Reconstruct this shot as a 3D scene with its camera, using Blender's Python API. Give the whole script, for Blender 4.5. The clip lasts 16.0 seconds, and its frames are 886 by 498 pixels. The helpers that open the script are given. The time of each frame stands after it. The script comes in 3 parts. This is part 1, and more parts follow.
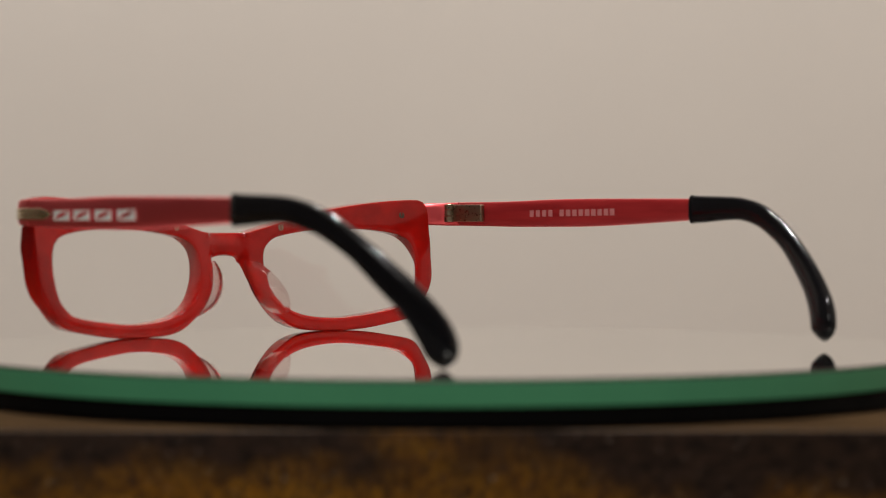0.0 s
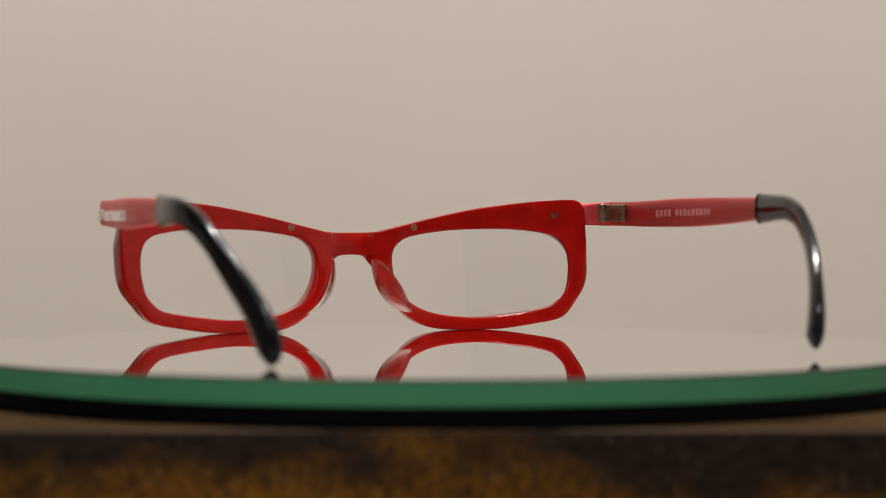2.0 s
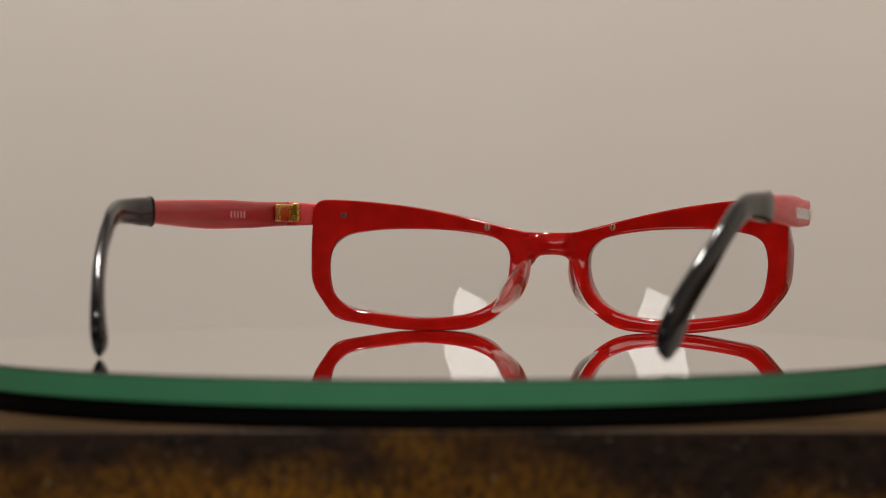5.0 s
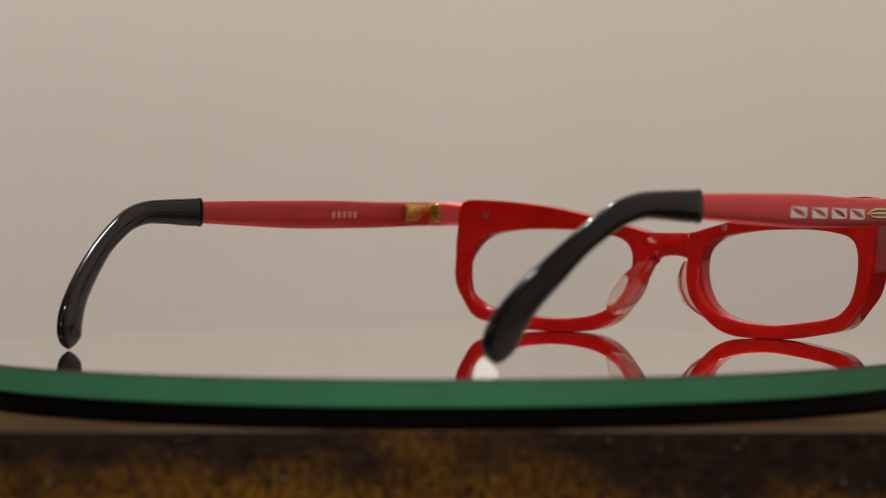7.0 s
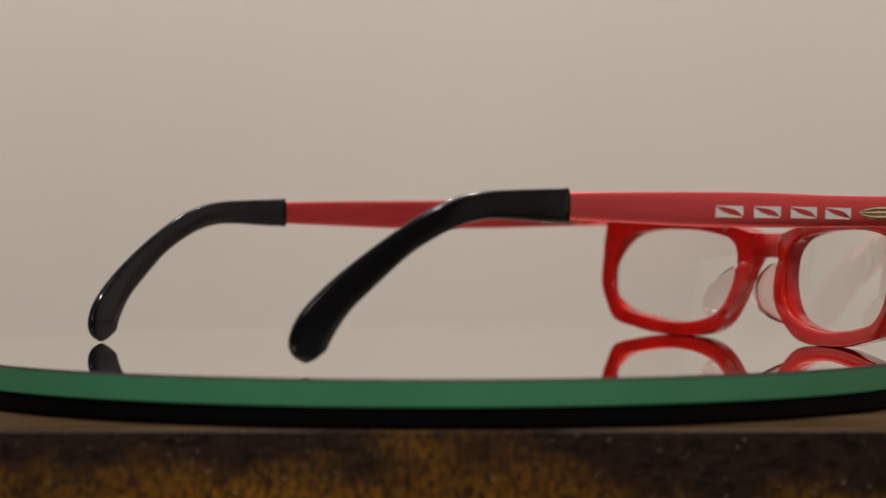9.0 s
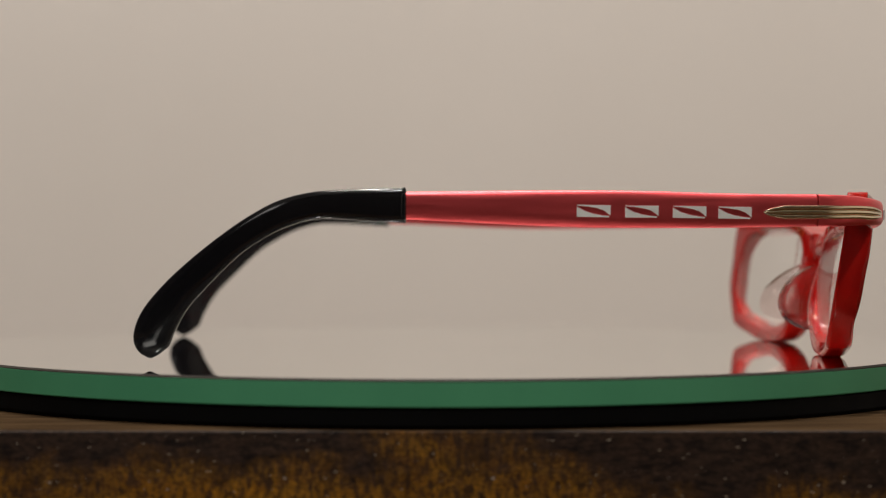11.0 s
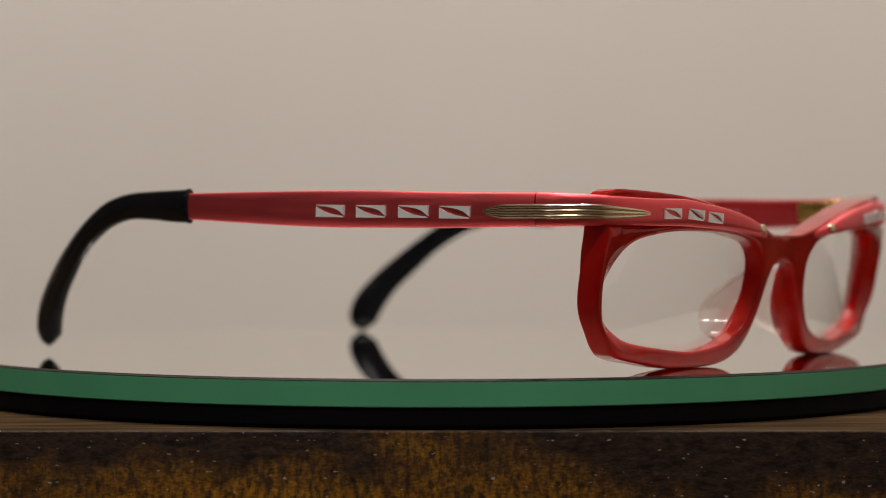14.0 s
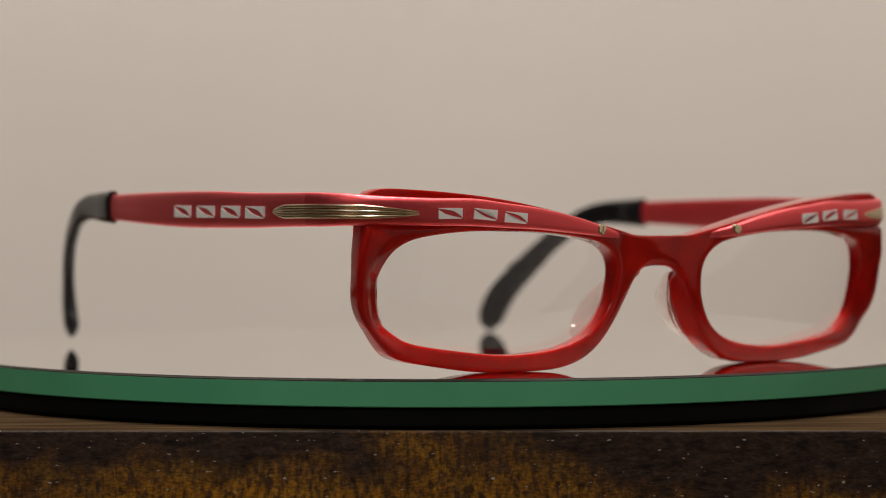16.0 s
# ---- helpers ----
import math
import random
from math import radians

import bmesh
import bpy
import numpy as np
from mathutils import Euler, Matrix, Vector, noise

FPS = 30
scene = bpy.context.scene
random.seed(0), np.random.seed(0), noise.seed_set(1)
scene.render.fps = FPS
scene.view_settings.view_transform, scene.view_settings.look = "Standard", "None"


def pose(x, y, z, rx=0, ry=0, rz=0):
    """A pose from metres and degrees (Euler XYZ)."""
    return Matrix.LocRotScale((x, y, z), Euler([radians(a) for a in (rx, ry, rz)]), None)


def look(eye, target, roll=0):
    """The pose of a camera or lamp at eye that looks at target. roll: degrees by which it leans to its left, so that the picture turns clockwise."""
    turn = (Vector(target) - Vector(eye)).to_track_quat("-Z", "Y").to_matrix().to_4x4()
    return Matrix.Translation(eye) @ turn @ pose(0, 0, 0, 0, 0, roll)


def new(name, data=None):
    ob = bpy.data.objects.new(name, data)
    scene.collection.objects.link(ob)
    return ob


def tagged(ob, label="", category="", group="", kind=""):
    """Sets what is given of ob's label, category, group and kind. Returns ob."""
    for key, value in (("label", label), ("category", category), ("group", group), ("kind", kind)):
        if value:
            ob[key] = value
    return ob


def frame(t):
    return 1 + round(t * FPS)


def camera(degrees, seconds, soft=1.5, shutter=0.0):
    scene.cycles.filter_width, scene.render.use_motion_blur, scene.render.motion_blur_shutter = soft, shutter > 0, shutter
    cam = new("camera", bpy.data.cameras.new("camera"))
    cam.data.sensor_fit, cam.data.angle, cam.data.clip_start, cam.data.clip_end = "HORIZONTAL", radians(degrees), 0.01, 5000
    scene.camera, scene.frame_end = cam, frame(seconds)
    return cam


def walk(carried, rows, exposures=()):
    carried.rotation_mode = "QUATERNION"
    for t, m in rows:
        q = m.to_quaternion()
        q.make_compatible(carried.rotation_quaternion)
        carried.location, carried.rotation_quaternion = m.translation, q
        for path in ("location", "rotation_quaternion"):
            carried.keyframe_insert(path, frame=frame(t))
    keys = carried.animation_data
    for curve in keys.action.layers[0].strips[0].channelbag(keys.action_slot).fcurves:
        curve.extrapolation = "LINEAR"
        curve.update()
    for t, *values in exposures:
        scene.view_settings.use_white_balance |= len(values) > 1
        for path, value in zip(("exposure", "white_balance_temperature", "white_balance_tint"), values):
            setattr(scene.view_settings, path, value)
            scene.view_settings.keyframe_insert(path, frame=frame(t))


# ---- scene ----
# Units: metres. The top of the mirror disc is z = 0 and the turning axis is the z axis.
cam = camera(21.35, 16.0, soft=1.0)
cam.data.dof.use_dof = True
cam.data.dof.focus_distance = 0.65
cam.data.dof.aperture_fstop = 14.0
STAND = pose(0.0, -0.566, 0.0297, 89.391, 0.0, -0.104)
# the clip's automatic exposure breathes a little
walk(cam, [(0.0, STAND), (16.0, STAND)],
     [(0.0, 0.03), (1.0, 0.04), (2.0, 0.10), (3.5, 0.04), (4.5, 0.0), (7.0, -0.04), (8.0, -0.06), (9.0, 0.0), (11.5, 0.02), (13.0, -0.06), (14.0, -0.02), (15.0, 0.04), (16.0, 0.07)])

# ---- light ----
world = bpy.data.worlds.new("room_air")
scene.world = world
world.use_nodes = True
world.node_tree.nodes["Background"].inputs[0].default_value = (0.5, 0.48, 0.45, 1)
world.node_tree.nodes["Background"].inputs[1].default_value = 0.02


def area_lamp(name, at, aim, w, h, power, colour, disk=False):
    data = bpy.data.lights.new(name, "AREA")
    data.shape = "DISK" if disk else "RECTANGLE"
    data.size, data.energy, data.color = w, power, colour
    if not disk:
        data.size_y = h
    ob = new(name, data)
    ob.matrix_world = look(at, aim)
    return ob


WARM = (1.0, 0.945, 0.90)
DOWNLIGHTS = [(-0.20, 0.32, 16.2), (0.16, 0.32, 14.2), (-0.15, -0.85, 16.8)]
for lx, ly, watts in DOWNLIGHTS:
    area_lamp("downlight_lamp", (lx, ly, 1.60), (lx, ly, 0), 0.07, 0.07, watts, WARM, True)
# a tilted softbox behind the camera
SOFTBOX = pose(-1.42, -1.80, 1.16, 90, 0, 0) @ pose(0, 0, 0, 0, 0, -21)
glow = area_lamp("softbox_light", (0, 0, 0), (0, 1, 0), 0.88, 0.44, 4.2, (1.0, 0.95, 0.90))
glow.matrix_world = SOFTBOX @ pose(0, 0, -0.004)


# ---- materials ----
def material(name, colour=(0.5, 0.5, 0.5), rough=0.5, metal=0.0, **more):
    m = bpy.data.materials.new(name)
    m.use_nodes = True
    b = m.node_tree.nodes["Principled BSDF"]
    b.inputs["Base Color"].default_value = (*colour, 1)
    b.inputs["Roughness"].default_value = rough
    b.inputs["Metallic"].default_value = metal
    for key, value in more.items():
        b.inputs[key.replace("_", " ")].default_value = value
    return m


def vary(m, scale, low, high, stretch=(1, 1, 1), detail=6.0, to="Base Color", spread=(0.35, 0.65), bump=0.0, bump_scale=None, dist=0.0002):
    """Noise between two values on one input, and fine relief."""
    nt = m.node_tree
    b = nt.nodes["Principled BSDF"]
    tc = nt.nodes.new("ShaderNodeTexCoord")
    mp = nt.nodes.new("ShaderNodeMapping")
    mp.inputs["Scale"].default_value = stretch
    nt.links.new(tc.outputs["Object"], mp.inputs[0])
    if to:
        n = nt.nodes.new("ShaderNodeTexNoise")
        n.inputs["Scale"].default_value, n.inputs["Detail"].default_value = scale, detail
        r = nt.nodes.new("ShaderNodeValToRGB")
        r.color_ramp.elements[0].position, r.color_ramp.elements[1].position = spread
        r.color_ramp.elements[0].color = (*low, 1) if to == "Base Color" else (low, low, low, 1)
        r.color_ramp.elements[1].color = (*high, 1) if to == "Base Color" else (high, high, high, 1)
        nt.links.new(mp.outputs[0], n.inputs["Vector"])
        nt.links.new(n.outputs["Fac"], r.inputs[0])
        nt.links.new(r.outputs[0], b.inputs[to])
    if bump:
        n2 = nt.nodes.new("ShaderNodeTexNoise")
        n2.inputs["Scale"].default_value, n2.inputs["Detail"].default_value = bump_scale or scale, 8
        bp = nt.nodes.new("ShaderNodeBump")
        bp.inputs["Strength"].default_value, bp.inputs["Distance"].default_value = bump, dist
        nt.links.new(mp.outputs[0], n2.inputs["Vector"])
        nt.links.new(n2.outputs["Fac"], bp.inputs["Height"])
        nt.links.new(bp.outputs[0], b.inputs["Normal"])
    return m


M_WALL = vary(material("wall_paint", (0.62, 0.58, 0.53), 0.85), 2.2, (0.60, 0.56, 0.51), (0.64, 0.60, 0.55), bump=0.15, bump_scale=320)
M_CEIL = vary(material("ceiling_paint", (0.78, 0.76, 0.72), 0.9), 2.0, (0.76, 0.74, 0.70), (0.80, 0.78, 0.74), bump=0.15, bump_scale=260)
M_FLOOR = vary(material("floor_wood", (0.18, 0.10, 0.05), 0.45), 3.0, (0.12, 0.065, 0.03), (0.22, 0.125, 0.065), (1, 9, 1), bump=0.2, bump_scale=14, dist=0.001)
M_PANEL = vary(material("dark_panelling", (0.05, 0.04, 0.035), 0.6), 6.0, (0.035, 0.028, 0.022), (0.07, 0.055, 0.045), (1, 1, 6), bump=0.2, bump_scale=30, dist=0.001)
M_TRIM = material("white_trim", (0.75, 0.73, 0.69), 0.4)
M_ACETATE = vary(material("red_acetate", (0.30, 0.005, 0.004), 0.05, IOR=1.42, Transmission_Weight=0.4, Subsurface_Weight=0.2, Subsurface_Radius=(1.0, 0.10, 0.08), Subsurface_Scale=0.003), 160,
                 (0.36, 0.005, 0.003), (0.46, 0.008, 0.005), bump=0.02, bump_scale=420, dist=0.00005)
M_SATIN = vary(material("red_anodised_metal", (0.76, 0.10, 0.11), 0.40, 0.95), 900, 0.35, 0.46, (1, 0.06, 1), to="Roughness", bump=0.05, bump_scale=1600, dist=0.00003)
M_INNER = vary(material("deep_red_inner_face", (0.32, 0.018, 0.02), 0.3, 0.35), 700, (0.29, 0.015, 0.017), (0.37, 0.024, 0.026), (1, 0.08, 1), bump=0.04, bump_scale=1500, dist=0.00003)
M_BLACK = vary(material("black_acetate", (0.004, 0.004, 0.005), 0.12, IOR=1.43), 90, 0.08, 0.16, to="Roughness", bump=0.03, bump_scale=300, dist=0.00005)
M_SILVER = vary(material("cut_silver", (0.86, 0.86, 0.84), 0.4, 0.35), 2500, 0.33, 0.5, to="Roughness")
M_BRASS = vary(material("pale_brass", (0.72, 0.62, 0.44), 0.18, 1.0), 300, 0.14, 0.22, to="Roughness")
M_GOLD = vary(material("gold_hinge_metal", (0.70, 0.46, 0.12), 0.25, 1.0), 300, 0.2, 0.32, to="Roughness")
M_STEEL = vary(material("dull_steel", (0.30, 0.23, 0.16), 0.35, 1.0), 1500, 0.25, 0.45, to="Roughness")
M_DARK = material("dark_screw_metal", (0.10, 0.09, 0.07), 0.4, 1.0)
M_INK = material("worn_lettering", (0.40, 0.13, 0.13), 0.5)
M_LENS = material("clear_lens", (1, 1, 1), 0.0, 0.0, IOR=1.5, Transmission_Weight=1.0)
M_PAD = vary(material("pink_clear_plastic", (0.97, 0.84, 0.83), 0.05, 0.0, IOR=1.28, Coat_Weight=1.0, Coat_Roughness=0.04, Coat_IOR=1.6, Transmission_Weight=1.0), 300, 0.03, 0.08, to="Roughness", bump=0.3, bump_scale=330, dist=0.0004)
M_MIRROR = material("mirror_silver", (0.88, 0.89, 0.86), 0.012, 1.0)
M_GREEN = vary(material("green_glass_edge", (0.05, 0.24, 0.11), 0.5, IOR=1.35), 40, (0.075, 0.32, 0.165), (0.085, 0.35, 0.18), (1, 1, 0.2))
M_SEAM = material("ground_glass_seam", (0.03, 0.025, 0.02), 0.6, IOR=1.2)
M_TOPWOOD = vary(material("brown_worn_wood", (0.10, 0.06, 0.03), 0.8, Specular_IOR_Level=0.0), 90, (0.028, 0.017, 0.009), (0.065, 0.040, 0.020), (0.25, 2.0, 1), bump=0.3, bump_scale=260)
M_RUBBER = vary(material("black_base_plastic", (0.003, 0.003, 0.003), 0.55, Specular_IOR_Level=0.06), 60, 0.5, 0.7, to="Roughness")


def wood_material():
    m = material("dark_stained_wood", (0.05, 0.03, 0.02), 0.38, Specular_IOR_Level=0.15)
    nt = m.node_tree
    b = nt.nodes["Principled BSDF"]
    tc = nt.nodes.new("ShaderNodeTexCoord")

    def noise_of(scale, stretch, detail=8.0, rough=0.6):
        mp = nt.nodes.new("ShaderNodeMapping")
        mp.inputs["Scale"].default_value = stretch
        n = nt.nodes.new("ShaderNodeTexNoise")
        n.inputs["Scale"].default_value, n.inputs["Detail"].default_value, n.inputs["Roughness"].default_value = scale, detail, rough
        nt.links.new(tc.outputs["Object"], mp.inputs[0])
        nt.links.new(mp.outputs[0], n.inputs["Vector"])
        return n.outputs["Fac"]

    def ramp(fac, stops):
        r = nt.nodes.new("ShaderNodeValToRGB")
        e = r.color_ramp.elements
        while len(e) < len(stops):
            e.new(0.5)
        for el, (p, c) in zip(e, stops):
            el.position, el.color = p, (*c, 1)
        nt.links.new(fac, r.inputs[0])
        return r.outputs[0]

    def mix(fac, a, c, mode="MIX"):
        x = nt.nodes.new("ShaderNodeMix")
        x.data_type, x.blend_type = "RGBA", mode
        for s, v in ((x.inputs[0], fac), (x.inputs[6], a), (x.inputs[7], c)):
            if isinstance(v, (int, float)):
                s.default_value = v
            elif isinstance(v, tuple):
                s.default_value = (*v, 1)
            else:
                nt.links.new(v, s)
        return x.outputs[2]

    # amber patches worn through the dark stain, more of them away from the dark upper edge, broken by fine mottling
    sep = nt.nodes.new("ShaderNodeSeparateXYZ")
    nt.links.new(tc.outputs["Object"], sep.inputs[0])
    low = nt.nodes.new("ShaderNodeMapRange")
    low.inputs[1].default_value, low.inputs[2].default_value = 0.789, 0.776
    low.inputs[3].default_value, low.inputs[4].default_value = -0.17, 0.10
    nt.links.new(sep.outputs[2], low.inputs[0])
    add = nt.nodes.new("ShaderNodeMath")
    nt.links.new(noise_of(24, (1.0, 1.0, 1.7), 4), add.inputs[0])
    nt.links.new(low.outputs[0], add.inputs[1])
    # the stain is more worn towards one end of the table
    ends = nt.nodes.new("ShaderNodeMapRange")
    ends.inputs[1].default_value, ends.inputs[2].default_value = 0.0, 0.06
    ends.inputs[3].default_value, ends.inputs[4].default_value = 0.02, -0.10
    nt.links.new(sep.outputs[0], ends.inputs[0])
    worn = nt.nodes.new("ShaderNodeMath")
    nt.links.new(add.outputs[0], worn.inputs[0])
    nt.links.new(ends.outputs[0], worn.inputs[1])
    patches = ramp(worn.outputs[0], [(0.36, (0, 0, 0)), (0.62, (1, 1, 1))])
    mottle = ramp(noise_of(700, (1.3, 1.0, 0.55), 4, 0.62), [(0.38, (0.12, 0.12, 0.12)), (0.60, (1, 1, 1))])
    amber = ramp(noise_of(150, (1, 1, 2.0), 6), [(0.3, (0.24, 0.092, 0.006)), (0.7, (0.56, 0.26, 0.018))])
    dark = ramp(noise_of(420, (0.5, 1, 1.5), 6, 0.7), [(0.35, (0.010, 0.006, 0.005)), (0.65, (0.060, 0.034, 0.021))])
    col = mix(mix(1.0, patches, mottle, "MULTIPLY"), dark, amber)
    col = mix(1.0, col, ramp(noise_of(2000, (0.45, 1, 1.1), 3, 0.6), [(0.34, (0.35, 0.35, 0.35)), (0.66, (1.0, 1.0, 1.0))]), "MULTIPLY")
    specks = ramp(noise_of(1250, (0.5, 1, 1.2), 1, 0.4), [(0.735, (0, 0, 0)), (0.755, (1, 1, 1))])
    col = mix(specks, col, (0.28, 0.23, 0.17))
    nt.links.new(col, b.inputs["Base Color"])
    nt.links.new(ramp(noise_of(90, (1, 1, 1)), [(0.3, (0.45,) * 3), (0.7, (0.65,) * 3)]), b.inputs["Roughness"])
    bp = nt.nodes.new("ShaderNodeBump")
    bp.inputs["Strength"].default_value, bp.inputs["Distance"].default_value = 0.5, 0.0003
    nt.links.new(noise_of(420, (0.5, 1, 1.4), 8, 0.7), bp.inputs["Height"])
    nt.links.new(bp.outputs[0], b.inputs["Normal"])
    return m


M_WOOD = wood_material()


# ---- mesh helpers ----
def link_mesh(name, bm, mat, smooth=True, angle=None):
    bmesh.ops.recalc_face_normals(bm, faces=bm.faces)
    me = bpy.data.meshes.new(name)
    if angle is not None:
        for e in bm.edges:
            if len(e.link_faces) == 2 and e.calc_face_angle(0) > radians(angle):
                e.smooth = False
    for f in bm.faces:
        f.smooth = smooth
    bm.to_mesh(me)
    bm.free()
    for one in (mat if isinstance(mat, (list, tuple)) else [mat]):
        me.materials.append(one)
    return new(name, me)


def part(name, bm, mat, parent, label="", smooth=True, angle=None):
    """One mesh part under a thing or under a part."""
    ob = link_mesh(name, bm, mat, smooth, angle)
    ob.parent = parent
    if label:
        tagged(ob, label)
    return ob


def box_bm(x0, x1, y0, y1, z0, z1, bevel=0.0, bm=None):
    own = bm or bmesh.new()
    made = bmesh.ops.create_cube(own, size=1.0)["verts"]
    for v in made:
        v.co = Vector((x0 + (v.co.x + 0.5) * (x1 - x0), y0 + (v.co.y + 0.5) * (y1 - y0), z0 + (v.co.z + 0.5) * (z1 - z0)))
    if bevel:
        edges = list({e for v in made for e in v.link_edges})
        bmesh.ops.bevel(own, geom=edges, offset=bevel, segments=3, profile=0.5, affect="EDGES")
    return own


def turned_bm(profile, steps=192):
    """A body of revolution about z from (radius, height) pairs; a radius of 0 closes it."""
    bm = bmesh.new()
    rings = []
    for r, z in profile:
        if r == 0:
            rings.append([bm.verts.new((0, 0, z))])
        else:
            rings.append([bm.verts.new((r * math.cos(2 * math.pi * k / steps), r * math.sin(2 * math.pi * k / steps), z)) for k in range(steps)])
    for a, b in zip(rings, rings[1:]):
        for k in range(steps):
            j = (k + 1) % steps
            q = [a[k % len(a)], a[j % len(a)], b[j % len(b)], b[k % len(b)]]
            q = list(dict.fromkeys(q))
            if len(q) > 2:
                bm.faces.new(q)
    return bm


def catmull(points, n):
    """n even samples of a smooth curve through points (any width of tuple)."""
    p = np.array(points, float)
    p = np.vstack([2 * p[0] - p[1], p, 2 * p[-1] - p[-2]])
    out = []
    for i in range(1, len(p) - 2):
        for u in np.linspace(0, 1, 24, endpoint=False):
            a, b, c, d = p[i - 1:i + 3]
            out.append(0.5 * (2 * b + (c - a) * u + (2 * a - 5 * b + 4 * c - d) * u * u + (3 * b - a - 3 * c + d) * u ** 3))
    out.append(p[-2])
    out = np.array(out)
    s = np.concatenate([[0], np.cumsum(np.linalg.norm(np.diff(out[:, :3], axis=0), axis=1))])
    at = np.linspace(0, s[-1], n)
    return np.stack([np.interp(at, s, out[:, k]) for k in range(out.shape[1])], 1)


def loft_bm(rows, lateral=None, power=3.2, steps=20, bm=None, cap=(0.0, 0.0), inset=0.0):
    """A bar along rows of (x, y, z, height, thickness) in mm. inset: how far (in thicknesses) its middle lies to the inner side of the rows.
    cap: length in mm of the rounded ends."""
    bm = bm or bmesh.new()
    rows = np.array(rows, float)
    pts = rows[:, :3]
    tan = np.gradient(pts, axis=0)
    tan /= np.linalg.norm(tan, axis=1)[:, None]
    s = np.concatenate([[0], np.cumsum(np.linalg.norm(np.diff(pts, axis=0), axis=1))])
    rings = []
    for i, (x, y, z, hgt, thk) in enumerate(rows):
        t = Vector(tan[i])
        side = Vector(lateral) if lateral else t.cross(Vector((0, 0, 1)))
        side = (side - t * side.dot(t)).normalized()
        up = side.cross(t)
        k = 1.0
        if cap[0] and s[i] < cap[0]:
            k = math.sqrt(max(0.02, 1 - (1 - s[i] / cap[0]) ** 2))
        if cap[1] and s[-1] - s[i] < cap[1]:
            k = min(k, math.sqrt(max(0.02, 1 - (1 - (s[-1] - s[i]) / cap[1]) ** 2)))
        c = Vector((x, y, z)) - side * (thk * inset)
        ring = []
        for j in range(steps):
            a = 2 * math.pi * j / steps
            ca, sa = math.cos(a), math.sin(a)
            cu = math.copysign(abs(ca) ** (2 / power), ca) * thk / 2 * k
            su = math.copysign(abs(sa) ** (2 / power), sa) * hgt / 2 * k
            ring.append(bm.verts.new((c + side * cu + up * su) * 0.001))
        rings.append(ring)
    for a, b in zip(rings, rings[1:]):
        for j in range(steps):
            bm.faces.new((a[j], a[(j + 1) % steps], b[(j + 1) % steps], b[j]))
    bm.faces.new(rings[0])
    bm.faces.new(rings[-1])
    return bm


# ---- the room ----
Z_FLOOR, Z_CEIL = -0.80, 1.64
X0, X1, Y0, Y1 = -2.05, 1.25, -2.05, 1.05


def structure(name, bm, mat, label):
    return tagged(link_mesh(name, bm, mat, False), label, "room", kind="structure")


structure("wall_north", box_bm(X0 - 0.1, X1 + 0.1, Y1, Y1 + 0.1, Z_FLOOR, Z_CEIL), M_WALL, "plain beige painted wall behind the turntable")
structure("wall_east", box_bm(X1, X1 + 0.1, Y0, Y1, Z_FLOOR, Z_CEIL), M_WALL, "plain beige painted side wall")
structure("wall_west", box_bm(X0 - 0.1, X0, Y0, Y1, Z_FLOOR, Z_CEIL), M_PANEL, "dark panelled side wall")
structure("wall_south", box_bm(X0 - 0.1, X1 + 0.1, Y0 - 0.1, Y0, Z_FLOOR, Z_CEIL), M_PANEL, "dark panelled wall behind the viewer")
structure("floor", box_bm(X0 - 0.1, X1 + 0.1, Y0 - 0.1, Y1 + 0.1, Z_FLOOR - 0.1, Z_FLOOR), M_FLOOR, "brown wooden floor")
structure("ceiling", box_bm(X0 - 0.1, X1 + 0.1, Y0 - 0.1, Y1 + 0.1, Z_CEIL, Z_CEIL + 0.1), M_CEIL, "plain off-white ceiling")

softbox = tagged(new("softbox"), "tilted rectangular photo softbox on a black stand, switched on", "softbox")
softbox.location = (-1.42, -1.85, Z_FLOOR)
M_HOUSING = vary(material("black_fabric", (0.012, 0.012, 0.013), 0.8), 60, 0.7, 0.9, to="Roughness", bump=0.2, bump_scale=400)
M_DIFFUSER = material("white_diffuser", (0.8, 0.8, 0.8), 0.5)
M_DIFFUSER.node_tree.nodes["Principled BSDF"].inputs["Emission Color"].default_value = (1.0, 0.97, 0.93, 1)
M_DIFFUSER.node_tree.nodes["Principled BSDF"].inputs["Emission Strength"].default_value = 0.4
IN_STAND = Matrix.Translation((1.42, 1.85, -Z_FLOOR)) @ SOFTBOX
bm = box_bm(-0.45, 0.45, -0.23, 0.23, 0.0, 0.012, 0.003)
bm.transform(IN_STAND)
part("diffuser", bm, M_DIFFUSER, softbox, "glowing white diffuser", smooth=False)
bm = bmesh.new()
for x0, x1, y0, y1 in ((-0.47, 0.47, 0.23, 0.25), (-0.47, 0.47, -0.25, -0.23), (-0.47, -0.45, -0.23, 0.23), (0.45, 0.47, -0.23, 0.23)):
    box_bm(x0, x1, y0, y1, -0.02, 0.06, bm=bm)
box_bm(-0.45, 0.45, -0.23, 0.23, 0.05, 0.06, bm=bm)
bm.transform(IN_STAND)
part("housing", bm, M_HOUSING, softbox, "black fabric housing", smooth=False)
pole = turned_bm([(0, 0.02), (0.014, 0.02), (0.014, 1.10), (0.009, 1.10), (0.009, 1.84), (0, 1.84)], 16)
pole.transform(Matrix.Translation((0, -0.05, 0)))
part("pole", pole, M_HOUSING, softbox, angle=40)
